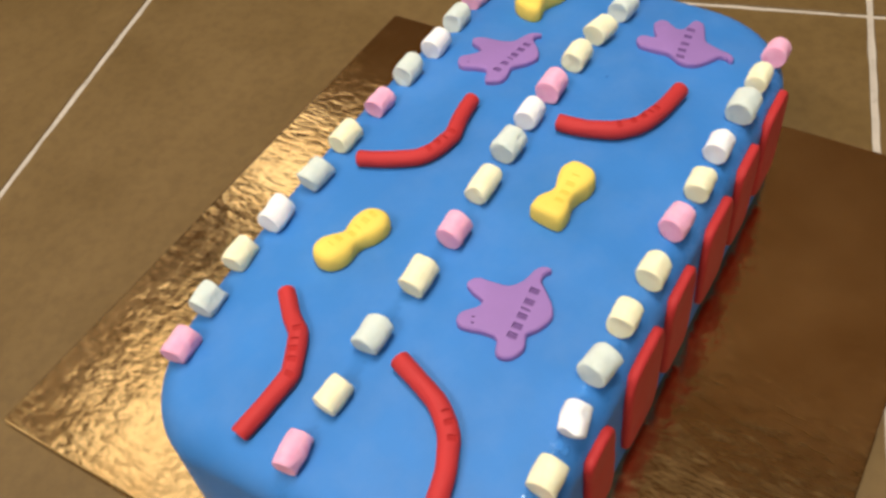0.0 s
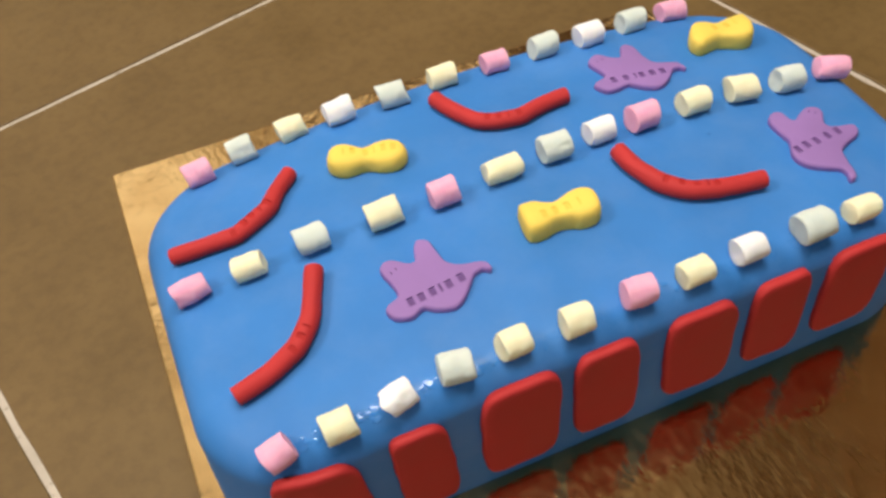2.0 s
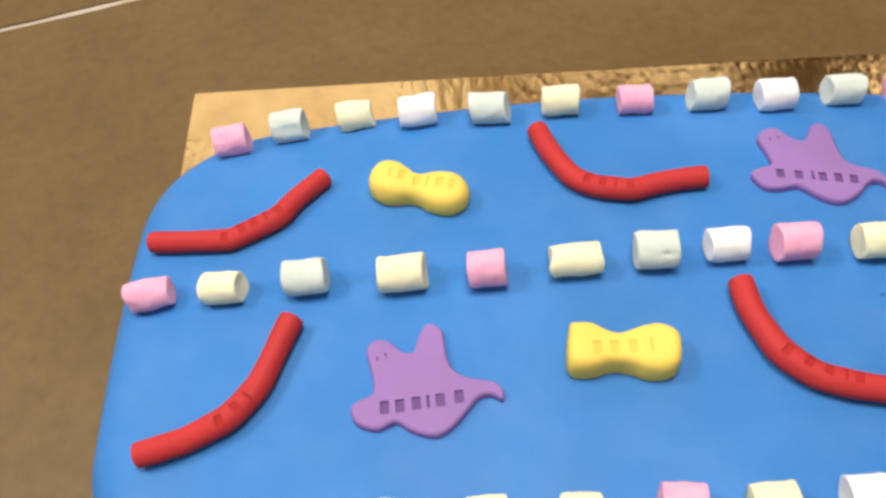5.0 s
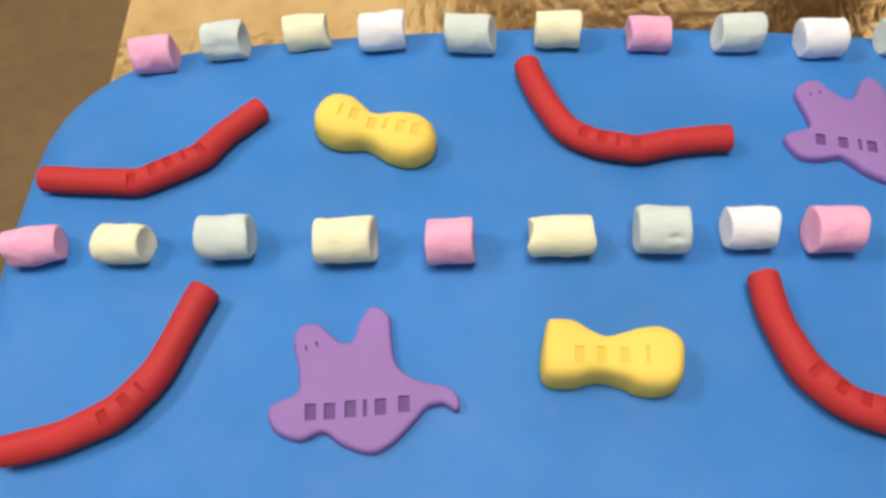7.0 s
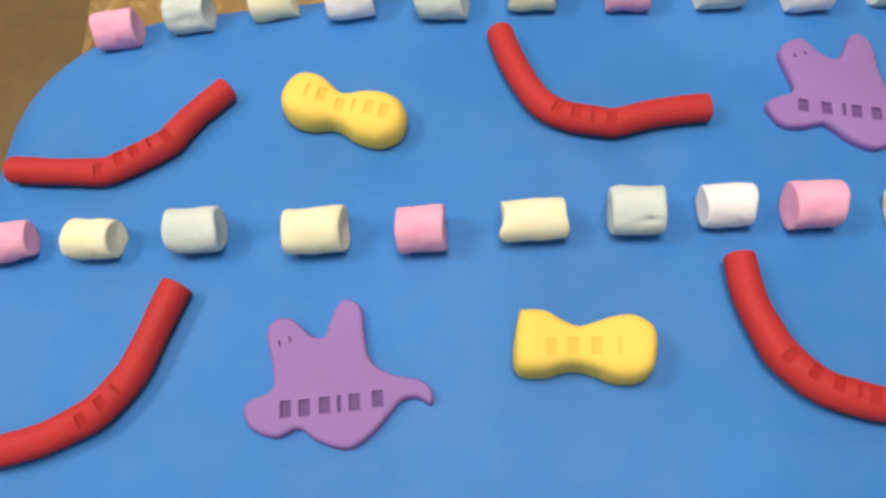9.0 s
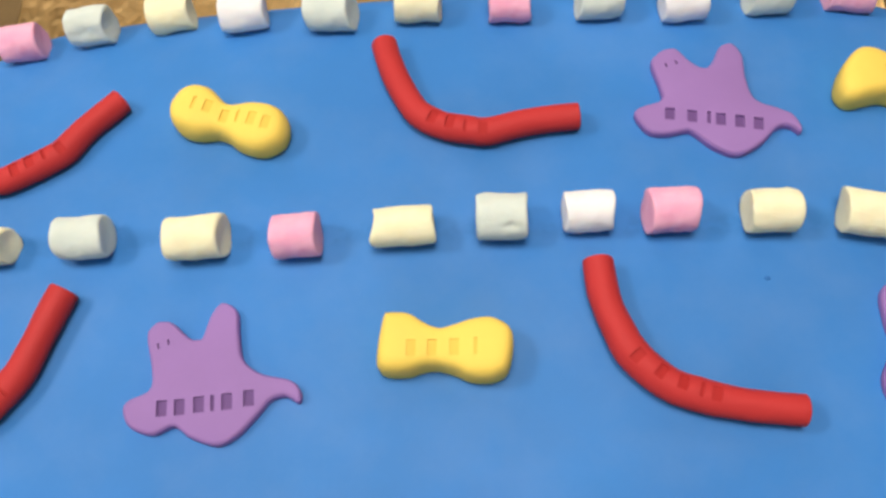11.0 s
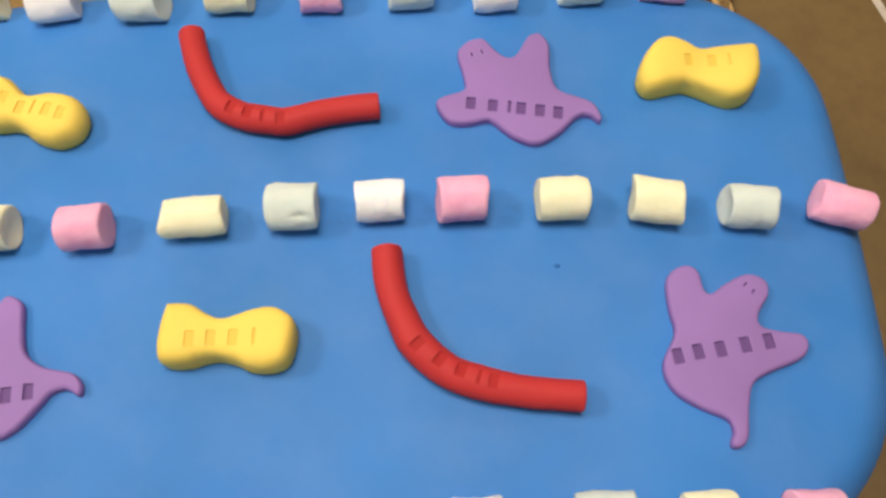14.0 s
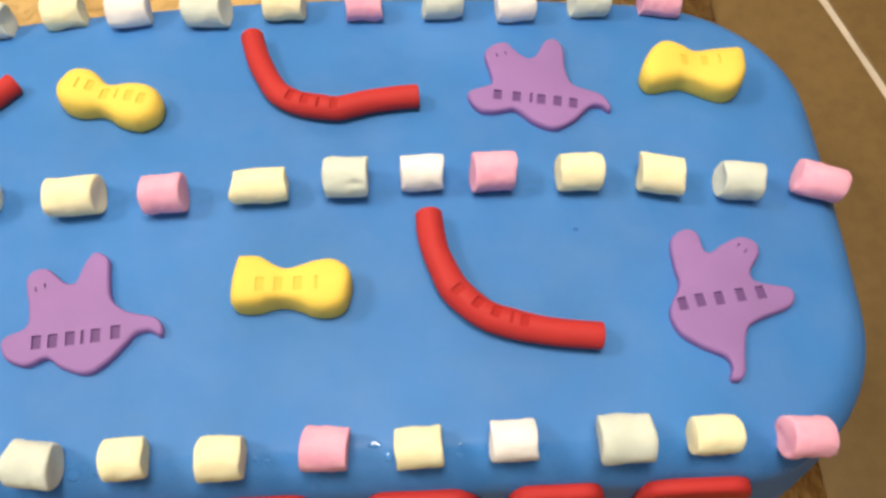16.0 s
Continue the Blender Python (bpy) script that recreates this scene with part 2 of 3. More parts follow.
def outline(inset, radii=CORNERS_TOP):
    """Points of the cake's rounded rectangle, drawn in by inset, evenly by corner and side."""
    hx, hy = HALF_X - inset, HALF_Y - inset
    rs = [max(r - inset, min(0.0003, hy)) for r in radii]
    rs = [min(r, hy) for r in rs]
    ways = ((1, 1, 0), (-1, 1, 90), (-1, -1, 180), (1, -1, 270))
    arcs = [[(sx * (hx - r) + r * math.cos(radians(a0 + 90 * k / 16)), sy * (hy - r) + r * math.sin(radians(a0 + 90 * k / 16))) for k in range(17)]
            for (sx, sy, a0), r in zip(ways, rs)]
    pts = []
    for i, arc in enumerate(arcs):
        pts += arc
        (ex, ey), (nx, ny) = arc[-1], arcs[(i + 1) % 4][0]
        steps = 44 if i % 2 == 0 else 22
        pts += [(ex + (nx - ex) * k / steps, ey + (ny - ey) * k / steps) for k in range(1, steps)]
    return [(CAKE_X + x * (LEFT if x < 0 else 1.0), y * (BACK if y > 0 else 1.0)) for x, y in pts]


def edge_distance(x, y):
    """How far a point of the plan lies inside the outline of the cake's top."""
    r = CORNERS_TOP[(0 if x > CAKE_X else 1) if y > 0 else (2 if x < CAKE_X else 3)]
    x, y = CAKE_X + (x - CAKE_X) / (LEFT if x < CAKE_X else 1.0), y / (BACK if y > 0 else 1.0)
    qx, qy = abs(x - CAKE_X) - HALF_X + r, abs(y) - HALF_Y + r
    return r - math.hypot(max(qx, 0), max(qy, 0)) - min(max(qx, qy), 0)


def top_z(x, y):
    """Height of the cake's gently domed top, rounded off at its edge."""
    z = 0.1024 - 0.0107 * abs(x / 0.189) ** 2.6 - 0.0062 * abs(y / 0.093) ** 2.5
    if y > 0:
        z -= (y / 0.09) ** 2.5 * (0.0007 + 0.0036 * abs(x / 0.16) ** 1.5)
    d = max(edge_distance(x, y), 0.0)
    # the back left corner is softer than the rest
    f = FILLET * (1 + 0.35 * min(1.0, max(0.0, -x / 0.15)) * min(1.0, max(0.0, (y + 0.02) / 0.08)))
    if d < f:
        z -= f - math.sqrt(f ** 2 - (f - d) ** 2)
    return z


def wall_point(s, z, out=0.0):
    """A point of the front wall, s metres along it from the middle, round the corner too."""
    straight = HALF_X - FRONT_CORNER
    u = s - CAKE_X
    if abs(u) <= straight:
        return (s, -HALF_Y - out, z)
    side = math.copysign(1, u)
    a = (abs(u) - straight) / FRONT_CORNER
    return (CAKE_X + side * (LEFT if side < 0 else 1.0) * (straight + (FRONT_CORNER + out) * math.sin(a)), FRONT_CORNER - HALF_Y - (FRONT_CORNER + out) * math.cos(a), z)

# ---- the room: floor bed, unseen walls, ceiling ----
ROOM, EAST, HEIGHT = 2.1, 1.25, 2.5
tagged(mesh_object("floor", box(bmesh.new(), (-ROOM, -ROOM, -0.06), (EAST, ROOM, -0.0014)), MAT_GROUT, False),
       "pale beige grout bed between brown floor tiles", "floor", kind="structure")
# unseen openings, added to hold the fill lamps
ADDED_WINDOWS = {"added_window_1": ((-1.75, ROOM, 1.45), (-0.02, ROOM + 0.1, 2.38)), "added_window_3": ((0.16, ROOM, 1.64), (0.98, ROOM + 0.1, 1.90)), "added_window_4": ((-0.75, -ROOM - 0.1, 1.10), (0.65, -ROOM, 2.00)), "added_window_2": ((EAST, 1.08, 1.48), (EAST + 0.1, 1.94, 2.12))}


def wall_with_hole(lo, hi, hole_lo, hole_hi, along):
    """Four boxes round an opening that goes through the wall; along: 0 for a wall along x, 1 along y."""
    bm = bmesh.new()
    a, b = list(lo), list(hi)
    for start, end, low, high in ((lo[along], hole_lo[along], lo[2], hi[2]), (hole_hi[along], hi[along], lo[2], hi[2]),
                                  (hole_lo[along], hole_hi[along], lo[2], hole_lo[2]), (hole_lo[along], hole_hi[along], hole_hi[2], hi[2])):
        a[along], b[along], a[2], b[2] = start, end, low, high
        box(bm, a, b)
    return bm


# walls added out of view; pale and dark stretches shape the reflections
CORNER = 0.12
for name, bm, paint, label in (
        ("wall_north", wall_with_hole((-ROOM, ROOM, -0.06), (CORNER, ROOM + 0.1, HEIGHT), *ADDED_WINDOWS["added_window_1"], 0), MAT_PALE_WALL, "unseen cream wall toned to brighten the board reflections"),
        ("wall_north_east", wall_with_hole((CORNER, ROOM, -0.06), (EAST + 0.1, ROOM + 0.1, HEIGHT), *ADDED_WINDOWS["added_window_3"], 0), MAT_BROWN_WALL, "unseen dark brown wall toned to darken the board reflections"),
        ("wall_south", wall_with_hole((-ROOM, -ROOM - 0.1, -0.06), (EAST + 0.1, -ROOM, HEIGHT), *ADDED_WINDOWS["added_window_4"], 0), MAT_GREY_WALL, "unseen grey wall toned for bounce light on the cake"),
        ("wall_west", box(bmesh.new(), (-ROOM - 0.1, -ROOM - 0.1, -0.06), (-ROOM, ROOM + 0.1, HEIGHT)), MAT_WHITE_WALL, "unseen pale wall toned for bounce light on the cake"),
        ("wall_east", wall_with_hole((EAST, -ROOM, -0.06), (EAST + 0.1, ROOM, HEIGHT), *ADDED_WINDOWS["added_window_2"], 1), MAT_DARK_WALL, "unseen dark brown wall toned to darken the board reflections")):
    tagged(mesh_object(name, bm, paint, False), label, "wall", kind="structure")


def window(name, lo, hi, along):
    """A white casement frame in an unseen opening added for a fill lamp."""
    home = tagged(new(name), "unseen white framed window added for a fill lamp", "window", kind="structure")
    home.matrix_world = pose(*[(a + b) / 2 for a, b in zip(lo, hi)])
    depth = 1 - along
    spans = [(lo[along], lo[along] + 0.05, lo[2], hi[2]), (hi[along] - 0.05, hi[along], lo[2], hi[2]),
             (lo[along] + 0.05, hi[along] - 0.05, lo[2], lo[2] + 0.05), (lo[along] + 0.05, hi[along] - 0.05, hi[2] - 0.05, hi[2])]
    for start, end, low, high in spans:
        a, b = [0, 0, low], [0, 0, high]
        a[along], b[along], a[depth], b[depth] = start, end, lo[depth] + 0.02, lo[depth] + 0.07
        bar = part("added_window_frame", box(bmesh.new(), a, b, 0.004), MAT_WHITE_WALL, home, smooth=False)
        bar.matrix_parent_inverse = home.matrix_world.inverted()


window("added_window_1", *ADDED_WINDOWS["added_window_1"], 0)
window("added_window_2", *ADDED_WINDOWS["added_window_2"], 1)
window("added_window_3", *ADDED_WINDOWS["added_window_3"], 0)
window("added_window_4", *ADDED_WINDOWS["added_window_4"], 0)
tagged(mesh_object("ceiling", box(bmesh.new(), (-ROOM - 0.1, -ROOM - 0.1, HEIGHT), (EAST + 0.1, ROOM + 0.1, HEIGHT + 0.1)), MAT_CEIL, False),
       "plain pale painted ceiling above the floor", "ceiling", kind="structure")

# ---- the cake board ----


def cake_board():
    bm = box(bmesh.new(), (-0.2215, -0.2195, 0.0), (0.2040, 0.2125, BOARD_TOP))
    upright = [e for e in bm.edges if abs(e.verts[0].co.z - e.verts[1].co.z) > 0.001]
    bmesh.ops.bevel(bm, geom=upright, offset=0.002, segments=3, affect="EDGES", profile=0.5)
    flat = [e for e in bm.edges if abs(e.verts[0].co.z - e.verts[1].co.z) < 0.0001 and len(e.link_faces) == 2
            and abs(e.link_faces[0].normal.z - e.link_faces[1].normal.z) > 0.5]
    bmesh.ops.bevel(bm, geom=flat, offset=0.0009, segments=2, affect="EDGES", profile=0.5)
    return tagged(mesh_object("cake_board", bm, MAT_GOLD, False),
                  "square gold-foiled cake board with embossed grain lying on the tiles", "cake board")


board = cake_board()

# ---- the cake ----


def cake_cover():
    rings = []
    for inset, z, u in ((-0.0004, BOARD_TOP - 0.001, 0), (-0.0004, BOARD_TOP - 0.0006, 0), (-0.0006, BOARD_TOP + 0.006, 0.02), (-0.0005, 0.03, 0.15), (-0.0003, 0.05, 0.4)):
        radii = [a + (b - a) * u for a, b in zip(CORNERS_FOOT, CORNERS_TOP)]
        rings.append([(x, y, z) for x, y in outline(inset, radii)])
    wall_top = [(x, y, top_z(x, y)) for x, y in outline(0.00002)]
    radii = [a + (b - a) * 0.75 for a, b in zip(CORNERS_FOOT, CORNERS_TOP)]
    rings.append([(x, y, z * 0.5 + 0.025) for (x, y), (_, _, z) in zip(outline(0.0, radii), wall_top)])
    for k in range(11):
        d = FILLET * (1 - math.cos(radians(90 * k / 10))) + 0.00002
        rings.append([(x, y, top_z(x, y)) for x, y in outline(d)])
    for k in range(1, 27):
        d = FILLET + (HALF_Y - 0.0002 - FILLET) * k / 26
        rings.append([(x, y, top_z(x, y)) for x, y in outline(d)])
    bm = loft(bmesh.new(), rings, cap_last=False, flat=True)
    bmesh.ops.remove_doubles(bm, verts=[v for v in bm.verts if abs(v.co.y) < 0.0004 and v.co.z > 0.08], dist=0.0009)
    return bm


cake = tagged(new("cake"), "large rectangular blue fondant cake with red bars on its side", "cake")
cake.matrix_world = pose(CAKE_X, 0, BOARD_TOP)


def cake_part(name, bm, mat, label=""):
    ob = part(name, bm, mat, cake, label)
    ob.matrix_parent_inverse = pose(CAKE_X, 0, BOARD_TOP).inverted()
    return ob


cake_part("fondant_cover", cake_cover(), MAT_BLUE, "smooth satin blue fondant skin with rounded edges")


def speck(x, y, size):
    ring = [(x + size * math.cos(a), y + 0.7 * size * math.sin(a)) for a in (2 * math.pi * k / 14 for k in range(14))]
    return loft(bmesh.new(), [[(px, py, top_z(px, py) + h) for px, py in ring] for h in (-0.0003, 0.00012)])


cake_part("colour_speck", speck(0.0935, -0.0195, 0.0010), fondant("dark_blue_speck", (0.028, 0.145, 0.43)), "small dark blue speck in the fondant")


def glue_smear(bm, x0, x1, y, count, seed):
    """Dried sugar glue: a scatter of low glossy beads on the rounded edge."""
    rng = random.Random(seed)
    for _ in range(count):
        x, y1, r = rng.uniform(x0, x1), y + rng.gauss(0, 0.0022), rng.uniform(0.0005, 0.0017)
        stretch = rng.uniform(0.8, 2.2)
        rings = []
        for k, h in ((1.0, -0.00005), (0.8, 0.06 * r), (0.45, 0.115 * r), (0.12, 0.13 * r)):
            ring = [(x + stretch * r * k * math.cos(a), y1 + r * k * math.sin(a)) for a in (2 * math.pi * i / 10 for i in range(10))]
            rings.append([(px, py, top_z(px, py) + h) for px, py in ring])
        loft(bm, rings)


MAT_GLUE = fondant("clear_sugar_glue", shade(BLUE, 1.1), (0.07, 0.12), 0.0, 0.6)
smears = bmesh.new()
for k, (x0, x1, y, count) in enumerate(((-0.166, -0.156, -0.0985, 10), (-0.138, -0.127, -0.0980, 18), (-0.109, -0.098, -0.0970, 18), (-0.080, -0.069, -0.0985, 3),
                                        (-0.052, -0.040, -0.0975, 2), (-0.020, -0.006, -0.0980, 2), (0.013, 0.025, -0.0965, 2), (0.043, 0.054, -0.0970, 2))):
    glue_smear(smears, x0, x1, y, count, 40 + k)
tagged(cake_part("glue_smear", smears, MAT_GLUE), "glossy beads of dried clear sugar glue", kind="stuff")


def wall_bar(s0, s1, z0, z1, lean, thick=0.0040):
    """A plain rounded bar of rolled paste that lies against the front wall."""
    w, h = (s1 - s0) / 2, (z1 - z0) / 2
    sc, zc = (s0 + s1) / 2, (z0 + z1) / 2
    rings = []
    for out, inset in ((-0.001, 0.0), (thick * 0.55, 0.0), (thick * 0.85, 0.0005), (thick, 0.0016), (thick + 0.0001, 0.005)):
        ring = []
        for k in range(72):
            a = 2 * math.pi * k / 72
            c, s = math.cos(a), math.sin(a)
            p = 5.0
            reach = (abs(c) ** p + abs(s) ** p) ** (-1 / p)
            u, v = c * reach * (w - inset), s * reach * (h - inset)
            v += 0.0012 * noise.noise((u * 60 + s0 * 90, v * 60, 3))
            u += 0.0012 * noise.noise((u * 60, v * 60 + s0 * 90, 7)) + lean * v
            ring.append(wall_point(sc + u, zc + v, out))
        rings.append(ring)
    return loft(bmesh.new(), rings, cap_first=True)


for s0, s1, z0, z1, lean in ((-0.180, -0.142, 0.011, 0.079, -0.10), (-0.128, -0.099, 0.013, 0.081, -0.08), (-0.084, -0.043, 0.016, 0.086, 0.0),
                             (-0.035, 0.000, 0.019, 0.086, -0.03), (0.015, 0.055, 0.020, 0.085, -0.05), (0.064, 0.098, 0.021, 0.085, -0.03),
                             (0.108, 0.148, 0.022, 0.086, 0.0)):
    cake_part("red_bar", wall_bar(s0, s1, z0, z1, lean), MAT_RED, "plain red fondant bar pressed on the blue side")

# ---- marshmallows ----


def marshmallow(colour, x, y, length, radius, yaw, skew, group, marks=(), knobs=()):
    """A puffed sugar cylinder lying on its side: bulged, dented, cut a little askew."""
    length, radius = 0.925 * length / 1000, 0.89 * radius / 1000
    seed = (x * 700, y * 700, 1.5)
    skew_y = 0.25 * noise.noise((x * 311, y * 97, 4))
    lump = 0.00062
    rng = random.Random(int(x * 9000 + y * 500000))
    dents = [(rng.uniform(-0.4, 0.4), rng.uniform(0, 6.28), rng.uniform(0.1, 0.35), rng.uniform(0.10, 0.25), rng.uniform(0.3, 0.7)) for _ in range(3)]
    dents += [(rng.choice((-0.47, 0.47)), rng.uniform(0, 6.28), rng.uniform(0.2, 0.7), 0.08, rng.uniform(0.4, 0.8)) for _ in range(2)]
    dents += list(marks)
    rings = []
    half = ((0.486, 0.28), (0.492, 0.58), (0.499, 0.82), (0.5, 0.905), (0.492, 0.96), (0.47, 0.995), (0.42, 1.004), (0.30, 1.010), (0.19, 1.014), (0.09, 1.016))
    for u, k in [(-u, k) for u, k in half] + [(0.0, 1.016)] + list(half[::-1]):
        ring = []
        for i in range(44):
            a = 2 * math.pi * i / 44
            px, py, pz = u * length, radius * k * math.cos(a), radius * k * math.sin(a)
            q = Vector((px * 120, py * 120, pz * 120)) + Vector(seed)
            grow = 1 + lump / radius * (noise.noise(q) + 0.45 * noise.noise(q * 2.6) + 0.2 * noise.noise(q * 6)) * (1.0 if k > 0.7 else 0.3)
            for du, da, deep, wu, wa in dents:
                turn = (a - da + math.pi) % (2 * math.pi) - math.pi
                grow -= deep / 1000 / radius * math.exp(-((u - du) / wu) ** 2 - (turn / wa) ** 2) * min(1.0, k)
            py, pz = py * grow, pz * grow
            px += skew * pz + skew_y * 0.5 * py + 0.0011 * noise.noise(q * 0.9 + Vector((7, 3, 1)))
            for side, da, reach in knobs:
                turn = (a - da + math.pi) % (2 * math.pi) - math.pi
                px += side * reach / 1000 * math.exp(-(turn / 0.65) ** 2) * max(0.0, (u * side - 0.38) / 0.12) * (1.0 if k > 0.5 else k)
            pz = max(pz, -0.90 * radius + 0.1 * (pz + 0.9 * radius))
            ring.append((px, py, pz))
        rings.append(ring)
    ob = mesh_object("marshmallow", loft(bmesh.new(), rings), SWEETS[colour][1])
    e = 0.005
    sx, sy = (top_z(x + e, y) - top_z(x - e, y)) / (2 * e), (top_z(x, y + e) - top_z(x, y - e)) / (2 * e)
    normal = Vector((-0.6 * sx, -0.6 * sy, 1)).normalized()
    lie = normal.rotation_difference(Vector((0, 0, 1))).inverted().to_matrix().to_4x4()
    ob.matrix_world = Matrix.Translation((x, y, top_z(x, y) + radius * 0.92)) @ lie @ pose(0, 0, 0, 0, 0, yaw)
    return tagged(ob, SWEETS[colour][0] + " cylindrical marshmallow lying on the blue fondant", "marshmallow", group)


# x, y in millimetres, colour, length, radius, turn, skew
MIDDLE_ROW = [(-188.9, 0.9, "p", 19, 7.0, 8, -0.05), (-158.6, -0.6, "y", 17.0, 7.0, -4, -0.12), (-125.2, -0.1, "g", 17.2, 7.8, 0, -0.05),
              (-87.3, -2.4, "y", 19, 8.0, 2, -0.10), (-54.9, -3.3, "p", 15.5, 8.0, 2, -0.05), (-20.6, -1.1, "y", 20.5, 7.3, 2, 0.0),
              (10.4, 0.8, "g", 17, 8.2, 0, 0.05), (38.2, 2.1, "w", 16.5, 7.4, 2, 0.0), (64.3, 1.6, "p", 16.5, 8.2, 1, 0.08),
              (96.2, 1.1, "y", 17.5, 7.9, 0, 0.06), (126.8, -0.1, "y", 17, 8.0, -9, -0.05), (156.9, -2.1, "g", 16.8, 8.0, -4, 0.05),
              (189.1, -0.9, "p", 19, 7.5, -14, 0.05)]
BACK_ROW = [(-165.9, 88.2, "p", 16.5, 7.6, 3, -0.05), (-139.3, 92.6, "g", 16, 8.0, 4, -0.1), (-108.8, 95.4, "y", 17, 7.4, 5, -0.08),
            (-80.2, 92.2, "w", 17.5, 8.0, 5, 0.0), (-47.9, 89.0, "g", 17.5, 7.9, -3, -0.2), (-15.8, 91.1, "y", 17.5, 7.6, -2, 0.0),
            (17.1, 89.4, "p", 16, 7.0, 0, 0.0), (50.3, 90.4, "g", 17.5, 7.9, 3, 0.1), (80.2, 88.8, "w", 17.5, 7.9, 3, 0.0),
            (112.6, 92.9, "g", 17.5, 7.6, 3, 0.1), (144.0, 96.2, "p", 18.5, 7.2, -2, 0.0)]
FRONT_ROW = [(-175.3, -99.5, "p", 15, 8.0, 15, 0.1), (-147.1, -100.5, "y", 16, 8.0, 2, 0.0), (-118.2, -99.5, "w", 15, 7.4, 14, -0.1),
             (-90.1, -97.9, "g", 16, 8.5, -8, 0.0), (-61.0, -97.5, "y", 15.5, 7.6, 2, 0.1), (-29.8, -98.7, "y", 15.5, 8.0, 1, 0.0),
             (3.5, -97.3, "p", 16, 8.0, -2, 0.0), (33.7, -98.1, "y", 16.5, 7.5, 2, 0.0), (64.2, -96.8, "w", 16, 7.7, -1, 0.0),
             (101.1, -97.7, "g", 19, 9.0, 0, -0.1), (131.4, -96.9, "y", 16.5, 7.1, 1, 0.1), (164.1, -97.4, "p", 17, 8.0, -2, 0.0)]
# creases (along, round, depth, width along, width round) and knobs (end, round, reach) of the odd ones
SPECIAL = {(10.4, 0.8): (((0.20, 2.45, 1.9, 0.13, 0.11), (0.05, 2.5, 1.0, 0.12, 0.10)), ()),
           (-20.6, -1.1): ((), ((-1, 2.9, 1.7),)),
           (-188.9, 0.9): (((0.5, 1.5, 1.8, 0.16, 0.9), (-0.45, 2.9, 1.4, 0.2, 0.6)), ()),
           (189.1, -0.9): (((-0.5, 2.0, 1.6, 0.16, 0.8),), ((-1, 3.4, 1.2),)),
           (-139.3, 92.6): (((0.1, 2.9, 1.2, 0.5, 0.35),), ()),
           (-118.2, -99.5): (((0.2, 2.2, 1.8, 0.2, 0.5), (-0.3, 1.2, 1.2, 0.15, 0.6)), ((-1, 1.6, 2.2),))}
for row, group in ((MIDDLE_ROW, "marshmallows along the middle"), (BACK_ROW, "marshmallows along the back edge"), (FRONT_ROW, "marshmallows along the front edge")):
    for x, y, colour, length, radius, yaw, skew in row:
        marks, knobs = SPECIAL.get((x, y), ((), ()))
        marshmallow(colour, x / 1000, y / 1000, length, radius, yaw, skew, group, marks, knobs)

# ---- shaped fondant sweets ----


def spline(points, closed, steps):
    """A smooth curve through a few control points."""
    n, out = len(points), []
    for i in range(n if closed else n - 1):
        p = [Vector(points[(i + k) % n] if closed else points[min(max(i + k, 0), n - 1)]) for k in (-1, 0, 1, 2)]
        for j in range(steps):
            t = j / steps
            out.append(0.5 * (2 * p[1] + (p[2] - p[0]) * t + (2 * p[0] - 5 * p[1] + 4 * p[2] - p[3]) * t * t
                              + (3 * p[1] - p[0] - 3 * p[2] + p[3]) * t ** 3))
    return out if closed else out + [Vector(points[-1])]


def press(body, home, marks, depth, mat):
    """Sinks plain bars into a sweet: marks are (pose on the skin, width, height); a darker bar on the floor of each pit
    paints its shade.
    """
    cutter = bmesh.new()
    for m, width, height in marks:
        piece = bmesh.new()
        box(piece, (-width / 2, -height / 2, -depth), (width / 2, height / 2, 0.004))
        piece.transform(m)
        tool = bpy.data.meshes.new("pit")
        piece.to_mesh(tool)
        cutter.from_mesh(tool)
        piece.free()
        bpy.data.meshes.remove(tool)
    knife = mesh_object("pit", cutter, mat)
    cut = body.modifiers.new("pits", "BOOLEAN")
    cut.operation, cut.solver, cut.object = "DIFFERENCE", "EXACT", knife
    carved = bpy.data.meshes.new_from_object(body.evaluated_get(bpy.context.evaluated_depsgraph_get()))
    body.modifiers.remove(cut)
    old, tool = body.data, knife.data
    bpy.data.objects.remove(knife)
    body.data = carved
    bpy.data.meshes.remove(old)
    bpy.data.meshes.remove(tool)
    carved.set_sharp_from_angle(angle=radians(32))
    body.parent = home
    body.matrix_parent_inverse = home.matrix_world.inverted()
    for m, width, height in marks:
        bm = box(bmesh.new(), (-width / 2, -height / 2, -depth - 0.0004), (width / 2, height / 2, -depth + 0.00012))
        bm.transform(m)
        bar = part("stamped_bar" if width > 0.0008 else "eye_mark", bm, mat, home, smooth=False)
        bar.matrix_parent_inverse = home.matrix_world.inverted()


def on_skin(place, along, normal):
    """A pose at place with x along the word and z out of the skin."""
    z = Vector(normal).normalized()
    y = z.cross(Vector(along)).normalized()
    x = y.cross(z)
    return Matrix.Translation(place) @ Matrix((x, y, z)).transposed().to_4x4()


def lie_on(x, y, height, turn):
    """A pose on top of a flat sweet of that height, turned in plan."""
    e = 0.004
    normal = ((top_z(x - e, y) - top_z(x + e, y)) / (2 * e), (top_z(x, y - e) - top_z(x, y + e)) / (2 * e), 1)
    return on_skin((x, y, top_z(x, y) + height), (math.cos(radians(turn)), math.sin(radians(turn)), 0), normal)


